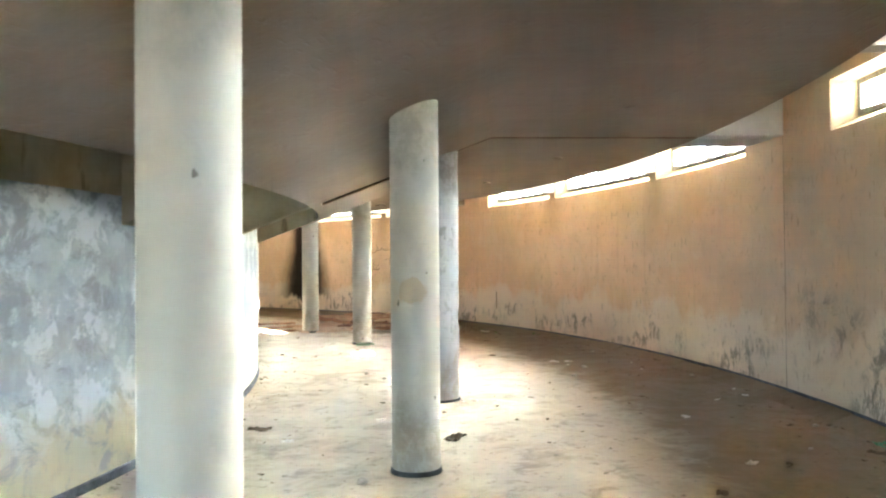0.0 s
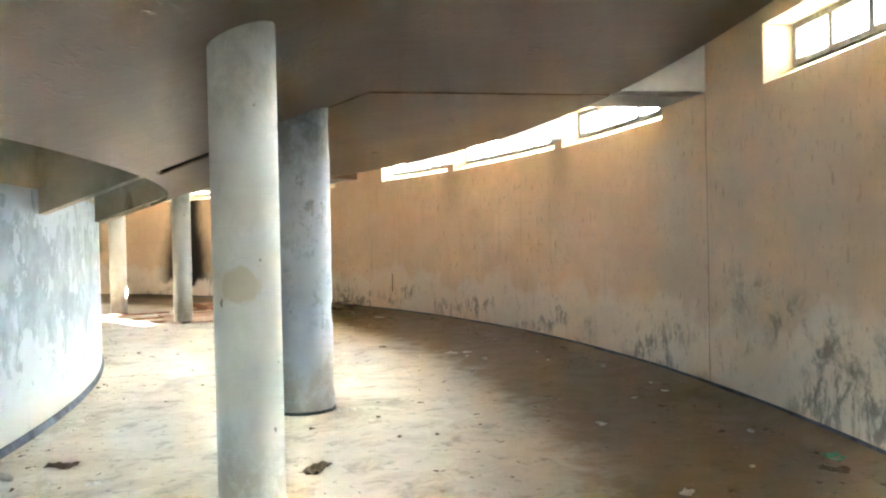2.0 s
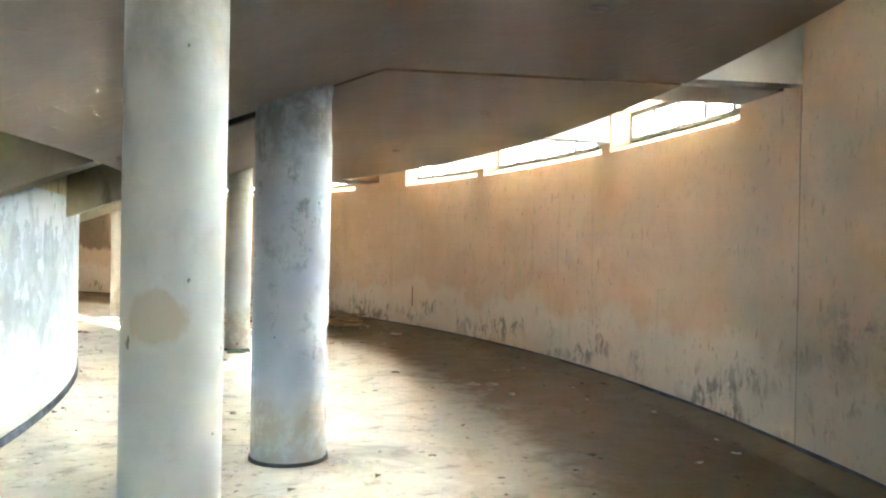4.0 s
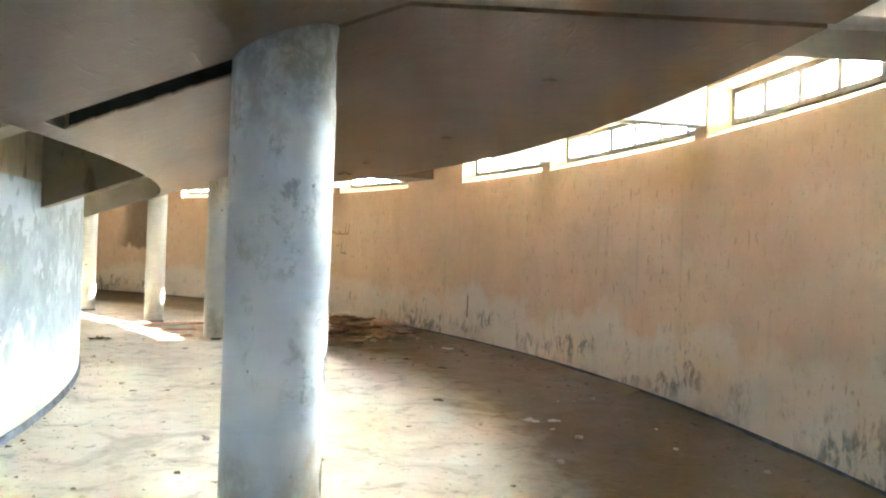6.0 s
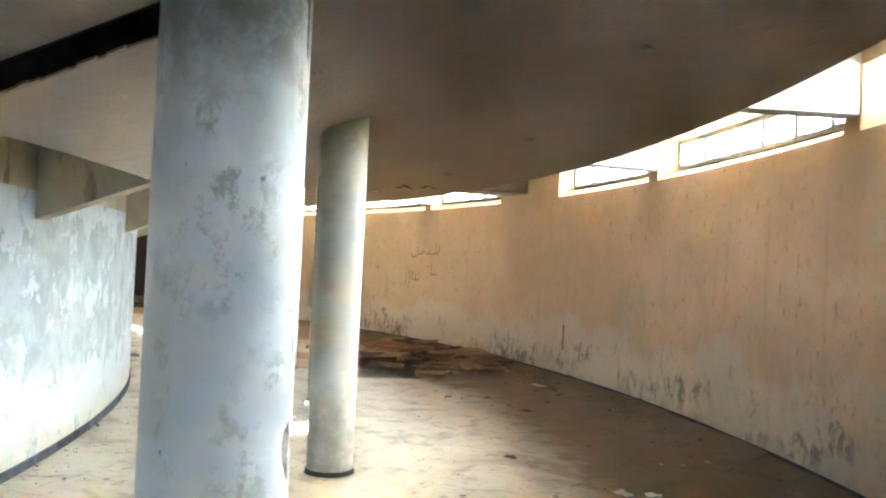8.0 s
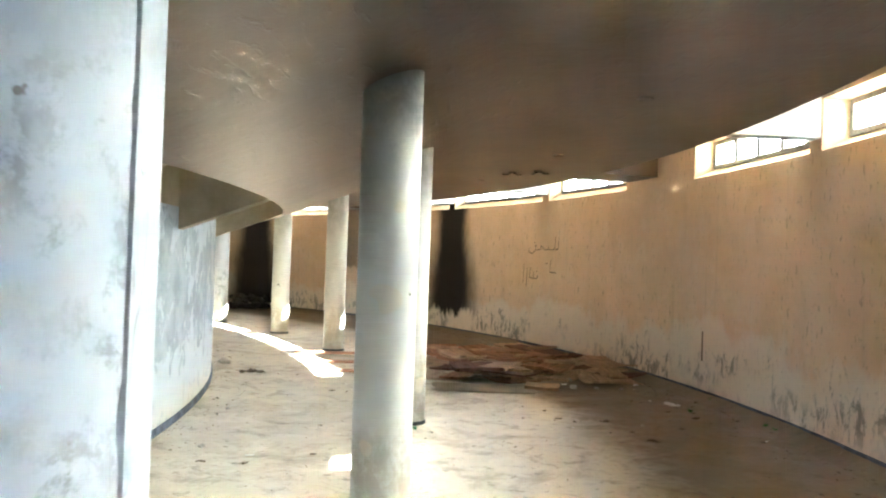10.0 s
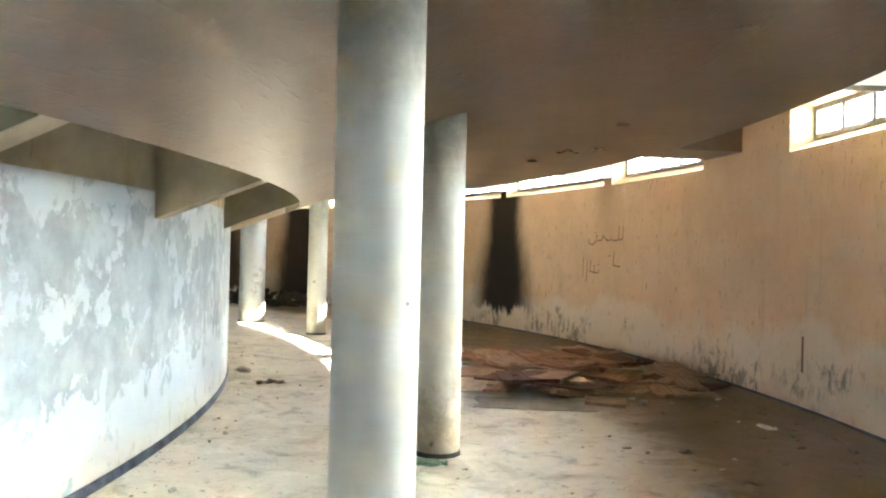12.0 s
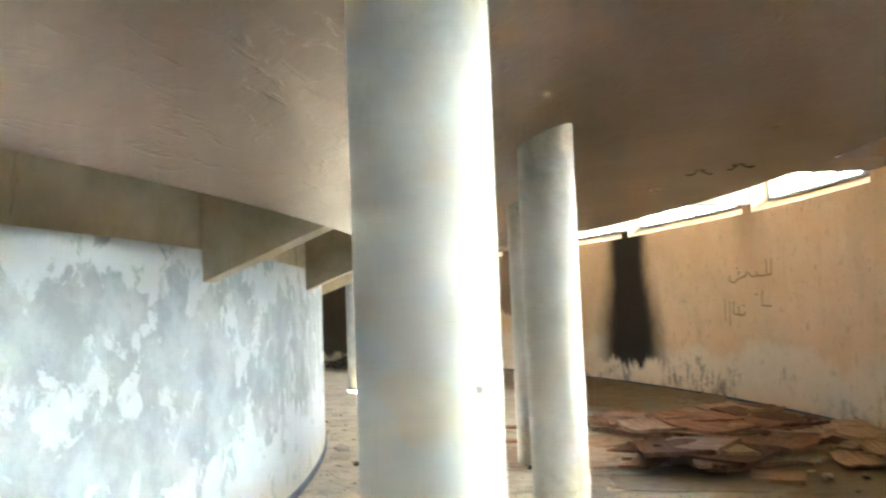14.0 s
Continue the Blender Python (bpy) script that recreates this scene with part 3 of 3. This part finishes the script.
def stroke(bm, pts, width=0.016):
    """A hand-drawn line on the wall through (angle, height) points."""
    for (a0, z0), (a1, z1) in zip(pts, pts[1:]):
        n = 4
        for i in range(n):
            p, q = i / n, (i + 1) / n
            b0, b1 = a0 + (a1 - a0) * p, a0 + (a1 - a0) * q
            y0, y1 = z0 + (z1 - z0) * p, z0 + (z1 - z0) * q
            d = Vector(((b1 - b0) * 0.368, y1 - y0))
            d = Vector((-d.y, d.x)).normalized() * width / 2
            vs = [polar(R_OUT - 0.003, b + s * d.x / 0.368, y + s * d.y) for b, y, s in ((b0, y0, 1), (b0, y0, -1), (b1, y1, -1), (b1, y1, 1))]
            bm.faces.new([bm.verts.new(v) for v in vs])


# two lines of unreadable handwriting: origin (angle, height), then strokes in centimetres to the right and up
SCRIBBLES = (
    (43.1, 1.82, ([(62, 23), (61, 2), (55, 0)], [(55, 23), (54, 1), (47, 0), (41, 1), (40, 7)],
                  [(40, 1), (33, 0), (27, 7), (25, 7), (24, 1), (16, 0)],
                  [(16, 8), (13, 8), (14, 0), (7, -7), (0, -4), (0, 4)], [(11, 14), (13, 14)])),
    (43.6, 1.13, ([(1, 41), (0, 7)], [(8, 35), (7, 0)], [(15, 36), (13, 18), (22, 16), (21, 29)],
                  [(22, 16), (29, 16), (31, 22)], [(27, 29), (30, 30)], [(57, 50), (56, 29), (69, 28)], [(47, 44), (51, 45)])),
)
for a, z, lines in SCRIBBLES:
    bm = bmesh.new()
    for line in lines:
        stroke(bm, [(a - x * 0.0465, z + y / 100) for x, y in line], 0.019)
    structure("wall_scribble", bm, M_INK, "faint illegible dark scribble on the plaster", "wall mark", smooth=False)

# ---- ceiling fittings ----
M_RIM = plain("chipped_white_rim", (0.26, 0.22, 0.18), 0.7, 0.2, 30)


def lamp_box(x, y, turn, broken=False):
    ob = empty_at("ceiling_box", (x, y, Z_CEIL), turn)
    bm = bmesh.new()
    bmesh.ops.create_cone(bm, cap_ends=False, segments=20, radius1=0.062, radius2=0.058, depth=0.02, matrix=pose(0, 0, -0.008))
    bmesh.ops.create_cone(bm, cap_ends=False, segments=20, radius1=0.046, radius2=0.046, depth=0.02, matrix=pose(0, 0, -0.008))
    bmesh.ops.bridge_loops(bm, edges=[e for e in bm.edges if all(v.co.z < -0.01 for v in e.verts)])
    part("rim", bm, M_RIM, ob)
    bm = bmesh.new()
    bmesh.ops.create_cone(bm, cap_ends=True, segments=20, radius1=0.045, radius2=0.045, depth=0.006, matrix=pose(0, 0, -0.003))
    # no recess is cut; the disc's black paints the dark inside
    part("hole", bm, M_VOID, ob, "black disc standing for the dark inside of the box")
    if broken:
        for k in range(3):
            bm = bmesh.new()
            ang = 2.1 * k + 0.4
            pts = [Vector((0.03 * math.cos(ang) * (1 + i), 0.03 * math.sin(ang) * (1 + i), -0.008 - 0.02 * i + 0.004 * i * i)) for i in range(5)]
            for p, q in zip(pts, pts[1:]):
                m = Matrix.Translation((p + q) / 2) @ (q - p).to_track_quat("Z", "Y").to_matrix().to_4x4()
                bmesh.ops.create_cone(bm, cap_ends=True, segments=6, radius1=0.006, radius2=0.006, depth=(q - p).length * 1.1, matrix=m)
            part("wire", bm, M_DARK, ob)
    tagged(ob, "broken lamp socket with hanging wires on the soffit" if broken else "small round open lamp box in the tan soffit", "ceiling box", "" if broken else "lamp boxes in the soffit")


for x, y in ((1.647, 6.903), (1.511, 10.247), (0.758, 13.334), (-0.43, 16.31), (-2.12, 19.0)):
    lamp_box(x, y, 0)
lamp_box(-1.37, 18.0, 30, True)
lamp_box(-0.99, 17.91, 0, True)

# ---- heap of old boards on the floor ----
M_WOOD = []
for k, c in enumerate(((0.37, 0.195, 0.12), (0.47, 0.31, 0.205), (0.19, 0.095, 0.06), (0.52, 0.385, 0.275))):
    w = Mat("weathered_board_tone", 0.85, 0.2)
    g = w.noise(w.mapped(w.obj, (1.5, 14, 4)), 2.0, 6, 0.65)
    b = w.noise(w.obj, 5, 5)
    col = w.mix(w.ramp(g, 0.3, 0.7), tuple(x * 0.65 for x in c), tuple(x * 1.2 for x in c))
    col = w.mix(w.ramp(b, 0.55, 0.75, 0, 0.6), col, (0.15, 0.11, 0.08))
    M_WOOD.append(w.done(col, g, 0.5, 0.006))
M_CARD = plain("greyed_cardboard", (0.33, 0.27, 0.20), 0.9, 0.2, 5)


def sheet(lx, ly, th, warp, seed):
    """A warped board with ragged ends."""
    bm = bmesh.new()
    nx, ny = 8, 4
    r = random.Random(seed)
    cut = [r.uniform(-0.04, 0.04) for _ in range(ny + 1)]
    tops, lows = [], []
    for i in range(nx + 1):
        ta, la = [], []
        for j in range(ny + 1):
            x = (i / nx - 0.5) * lx + (cut[j] if i in (0, nx) else 0)
            y = (j / ny - 0.5) * ly + (r.uniform(-0.008, 0.008) if j in (0, ny) else 0)
            z = warp * (2 * x / lx) ** 2 + warp * 0.4 * abs(noise.noise((x * 3 + seed, y * 3, 0)))
            la.append(bm.verts.new((x, y, z)))
            ta.append(bm.verts.new((x, y, z + th)))
        tops.append(ta)
        lows.append(la)
    for i in range(nx):
        for j in range(ny):
            bm.faces.new((tops[i][j], tops[i + 1][j], tops[i + 1][j + 1], tops[i][j + 1]))
            bm.faces.new((lows[i][j], lows[i][j + 1], lows[i + 1][j + 1], lows[i + 1][j]))
    for i in range(nx):
        bm.faces.new((lows[i][0], lows[i + 1][0], tops[i + 1][0], tops[i][0]))
        bm.faces.new((lows[i + 1][ny], lows[i][ny], tops[i][ny], tops[i + 1][ny]))
    for j in range(ny):
        bm.faces.new((lows[0][j + 1], lows[0][j], tops[0][j], tops[0][j + 1]))
        bm.faces.new((lows[nx][j], lows[nx][j + 1], tops[nx][j + 1], tops[nx][j]))
    return bm


laid = []


def lay_board(x, y, lx, ly, turn, th, warp, mat, label, seed):
    rad = radians(turn)
    base = 0.002
    for px, py, pr, top in laid:
        if math.hypot(px - x, py - y) < 0.62 * (pr + max(lx, ly) / 2):
            base = max(base, top)
    base = min(base, 0.16)
    ob = mesh_object("board", sheet(lx, ly, th, warp, seed), mat)
    ob.matrix_world = pose(x, y, base, rnd.uniform(-3, 3), rnd.uniform(-3, 3), turn)
    tagged(ob, label, "board", "heap of old boards")
    laid.append((x, y, max(lx, ly) / 2, base + th + warp * 0.3))


rnd = random.Random(11)
lay_board(-1.35, 16.75, 1.25, 0.62, 20, 0.008, 0.004, M_CARD, "large flat greyed cardboard sheet on the floor", 1)
lay_board(-2.5, 17.35, 1.5, 0.75, 22, 0.03, 0.03, M_WOOD[3], "broad pale brown board lying on the floor", 2)
lay_board(-2.9, 18.25, 1.3, 0.7, 30, 0.03, 0.03, M_WOOD[1], "broad pale brown board lying on the floor", 3)
lay_board(-1.85, 17.6, 0.6, 0.42, 15, 0.05, 0.01, M_WOOD[3], "pale brown board with a thick split edge", 4)
lay_board(-0.72, 17.15, 0.42, 0.34, 12, 0.04, 0.006, M_WOOD[1], "short thick brown board end", 5)
for k in range(54):
    a, r = rnd.uniform(30.8, 39.8), rnd.uniform(18.3, 20.7)
    p = polar(r, a)
    lay_board(p.x, p.y, rnd.uniform(0.5, 1.2), rnd.uniform(0.25, 0.62), a + 90 + rnd.uniform(-50, 50), rnd.uniform(0.02, 0.045),
              rnd.choice((0.01, 0.02, 0.05)), rnd.choice(M_WOOD[:3] + [M_WOOD[0], M_WOOD[1]]), "warped reddish-brown board in a collapsed heap", 20 + k)
for x, y, lx, turn in ((-3.75, 18.0, 1.3, 25), (-4.2, 18.7, 1.5, 40), (-3.3, 17.2, 0.8, 10)):
    lay_board(x, y, lx, 0.14, turn, 0.03, 0.004, M_WOOD[0], "narrow reddish-brown plank on the dusty floor", int(x * -100))

# ---- litter ----
M_PAPER = plain("dirty_white_paper", (0.62, 0.58, 0.50), 0.9, 0.2, 25)
M_STONE = plain("broken_plaster", (0.40, 0.36, 0.30), 0.9, 0.25, 25)
M_LEAF = plain("dry_dark_leaf", (0.12, 0.085, 0.05), 0.8, 0.3, 25)
M_GREEN = plain("faded_green_plastic", (0.06, 0.22, 0.11), 0.4, 0.25, 25)
M_WEED = plain("green_weed_leaf", (0.07, 0.15, 0.035), 0.6, 0.3, 30)


def chunk(size, seed, flat=0.5):
    bm = bmesh.new()
    bmesh.ops.create_icosphere(bm, subdivisions=2, radius=size)
    for v in bm.verts:
        f = 1 + 0.55 * noise.noise(v.co / size * 1.1 + Vector((seed * 3.1, 0, 0)))
        v.co = Vector((v.co.x * f, v.co.y * f * 0.75, max(-size * 0.3, v.co.z * f * flat)))
    return bm


def scrap(size, seed):
    """A crumpled flat scrap."""
    bm = bmesh.new()
    bmesh.ops.create_grid(bm, x_segments=6, y_segments=5, size=size)
    for v in bm.verts:
        n = noise.noise(Vector((v.co.x / size * 1.6, v.co.y / size * 1.6, seed)))
        edge = 1 + 0.35 * noise.noise(Vector((v.co.x / size, v.co.y / size, seed + 9)))
        v.co = Vector((v.co.x * edge, v.co.y * edge * 0.6, abs(n) * size * 0.55))
    bmesh.ops.solidify(bm, geom=bm.faces[:], thickness=0.0015)
    return bm


def litter(kind, x, y, size, seed):
    if kind == "stone":
        ob = mesh_object("plaster_lump", chunk(size, seed), M_STONE)
        z, label, cat = size * 0.29, "broken lump of grey plaster on the floor", "rubble"
    elif kind == "paper":
        ob = mesh_object("paper_scrap", scrap(size, seed), M_PAPER)
        z, label, cat = 0.002, "crumpled dirty white paper scrap on the floor", "litter"
    elif kind == "leaf":
        ob = mesh_object("dry_leaf", scrap(size, seed), M_LEAF)
        z, label, cat = 0.002, "curled dark dry leaf on the floor", "litter"
    else:
        ob = mesh_object("plastic_scrap", scrap(size, seed), M_GREEN)
        z, label, cat = 0.002, "crumpled green plastic scrap on the floor", "litter"
    ob.matrix_world = pose(x, y, z, 0, 0, seed * 47 % 360)
    tagged(ob, label, cat, cat + " on the floor")


PLACES = [("paper", 2.23, 5.765, 0.05), ("paper", 2.28, 7.48, 0.05), ("paper", 1.62, 11.61, 0.07), ("paper", 1.84, 11.64, 0.06),
          ("stone", 1.68, 10.19, 0.04), ("leaf", 3.17, 11.59, 0.09), ("leaf", 0.77, 12.44, 0.05), ("paper", 0.27, 8.42, 0.08),
          ("leaf", 0.08, 6.63, 0.11), ("stone", -0.56, 5.32, 0.05), ("leaf", -1.65, 7.06, 0.1), ("paper", -1.31, 6.60, 0.05),
          ("leaf", 1.75, 5.03, 0.06), ("paper", 0.89, 16.72, 0.1), ("leaf", 0.81, 14.68, 0.06), ("leaf", 0.30, 15.38, 0.05),
          ("leaf", 1.16, 16.0, 0.05), ("stone", -0.49, 15.16, 0.02), ("stone", -5.22, 16.95, 0.1), ("leaf", -4.46, 16.44, 0.16),
          ("green", 3.46, 6.25, 0.09), ("leaf", 3.3, 6.0, 0.08), ("leaf", -0.07, 10.05, 0.03), ("paper", 1.78, 11.3, 0.03),
          ("paper", -2.0, 6.3, 0.13), ("stone", -1.9, 6.8, 0.05), ("paper", 0.25, 19.3, 0.09), ("stone", 0.05, 18.9, 0.06)]
for i, (kind, x, y, size) in enumerate(PLACES):
    litter(kind, x, y, size, i + 1)
rnd = random.Random(8)
for i in range(12):
    p = polar(rnd.uniform(19.6, 20.8), rnd.uniform(29.6, 32.2))
    litter(rnd.choice(("stone", "paper")), p.x, p.y, rnd.uniform(0.03, 0.07), 130 + i)
rnd = random.Random(3)
for i in range(110):
    a = rnd.uniform(-12, 44)
    r = rnd.choice((rnd.uniform(15.5, 17.0), rnd.uniform(18.0, 20.9), rnd.uniform(19.5, 20.9)))
    p = polar(r, a)
    if math.hypot(p.x - 0.9, p.y - 6) > 0.2:
        litter(rnd.choice(("leaf", "stone", "leaf", "paper")), p.x, p.y, rnd.uniform(0.015, 0.04), 60 + i)

# fine crumbs swept to the walls
bm = bmesh.new()
for i in range(3600):
    a = rnd.uniform(-20, 62)
    r = R_OUT - 0.03 - abs(rnd.gauss(0, 0.35)) if rnd.random() < 0.6 else (R_IN + 0.03 + abs(rnd.gauss(0, 0.25)) if rnd.random() < 0.4 else rnd.uniform(15.4, 20.8))
    s = rnd.uniform(0.003, 0.012) if i % 6 else rnd.uniform(0.012, 0.024)
    p = polar(r, a, s * 0.4)
    vs = [bm.verts.new(p + Vector((s * rnd.uniform(-1.5, 1.5), s * rnd.uniform(-1.5, 1.5), s * rnd.uniform(-0.4, 0.7)))) for _ in range(4)]
    for tri in ((0, 1, 2), (0, 2, 3), (0, 3, 1), (1, 3, 2)):
        bm.faces.new([vs[t] for t in tri])
tagged(mesh_object("crumbs", bm, M_LEAF), "fine dark crumbs and grit on the floor", "grit", kind="stuff")

# burnt rubble along the far wall
bm = bmesh.new()
for i in range(120):
    a, d = rnd.uniform(71, 81), abs(rnd.gauss(0, 0.5))
    s = rnd.uniform(0.05, 0.16)
    p = polar(R_OUT - 0.2 - d, a, max(0.02, 0.4 - d * 0.45) * rnd.random())
    tmp = chunk(s, i + 200, 0.7)
    bmesh.ops.translate(tmp, verts=tmp.verts, vec=p)
    idx = {v: bm.verts.new(v.co) for v in tmp.verts}
    for f in tmp.faces:
        bm.faces.new([idx[v] for v in f.verts])
    tmp.free()
tagged(mesh_object("burnt_rubble", bm, plain("charred_rubble", (0.06, 0.05, 0.042), 0.95, 0.5, 8)), "heap of charred rubble against the burnt wall", "rubble", kind="stuff")


# ---- crushed bottle at a column foot ----
def bottle():
    m = Mat("green_bottle_plastic", 0.12, 0.5)
    m.b.inputs["Transmission Weight"].default_value = 0.75
    m.b.inputs["Base Color"].default_value = (0.62, 0.9, 0.72, 1)
    ob = empty_at("bottle", (-1.4, 14.03, 0.038), 15)
    bm = bmesh.new()
    rings = []
    for x, r in ((-0.15, 0.022), (-0.145, 0.034), (-0.08, 0.036), (-0.02, 0.03), (0.04, 0.036), (0.08, 0.034), (0.12, 0.018), (0.15, 0.013)):
        rings.append([bm.verts.new((x, r * math.cos(t), r * math.sin(t) * 0.85 * (1 + 0.12 * math.sin(3 * t + x * 40)))) for t in [math.tau * i / 18 for i in range(18)]])
    for lo, hi in zip(rings, rings[1:]):
        for i in range(18):
            bm.faces.new((lo[i], lo[(i + 1) % 18], hi[(i + 1) % 18], hi[i]))
    bm.faces.new(rings[0])
    bm.faces.new(rings[-1][::-1])
    part("body", bm, m.m, ob, smooth=True)
    bm = bmesh.new()
    bmesh.ops.create_cone(bm, cap_ends=True, segments=16, radius1=0.016, radius2=0.016, depth=0.02, matrix=pose(0.158, 0, 0, 0, 90, 0))
    part("cap", bm, M_GREEN, ob, "green screw cap")
    tagged(ob, "crushed clear green plastic bottle lying by a column foot", "bottle")


bottle()


# ---- weeds at the wall foot ----
def weed(x, y, seed):
    r = random.Random(seed)
    ob = empty_at("weed", (x, y, 0), r.uniform(0, 360))
    for i in range(7):
        bm = bmesh.new()
        ln, w = r.uniform(0.04, 0.09), r.uniform(0.012, 0.022)
        up = r.uniform(10, 55)
        pts = [(0, 0, 0), (ln * 0.4, w, 0.004), (ln, 0, 0), (ln * 0.4, -w, 0.004), (ln * 0.45, 0, -0.003)]
        vs = [bm.verts.new(p) for p in pts]
        for tri in ((0, 4, 1), (1, 4, 2), (0, 3, 4), (3, 2, 4)):
            bm.faces.new([vs[t] for t in tri])
        bm.transform(pose(0, 0, 0.003, 0, -up, 51 * i + r.uniform(-15, 15)))
        part("leaf", bm, M_WEED, ob)
    tagged(ob, "small green weed sprouting on the dusty floor", "weed", "weeds by the wall")


for i, (x, y) in enumerate(((1.33, 17.1), (1.28, 17.25), (1.9, 15.7), (1.82, 15.85), (1.1, 16.35))):
    weed(x, y, i)
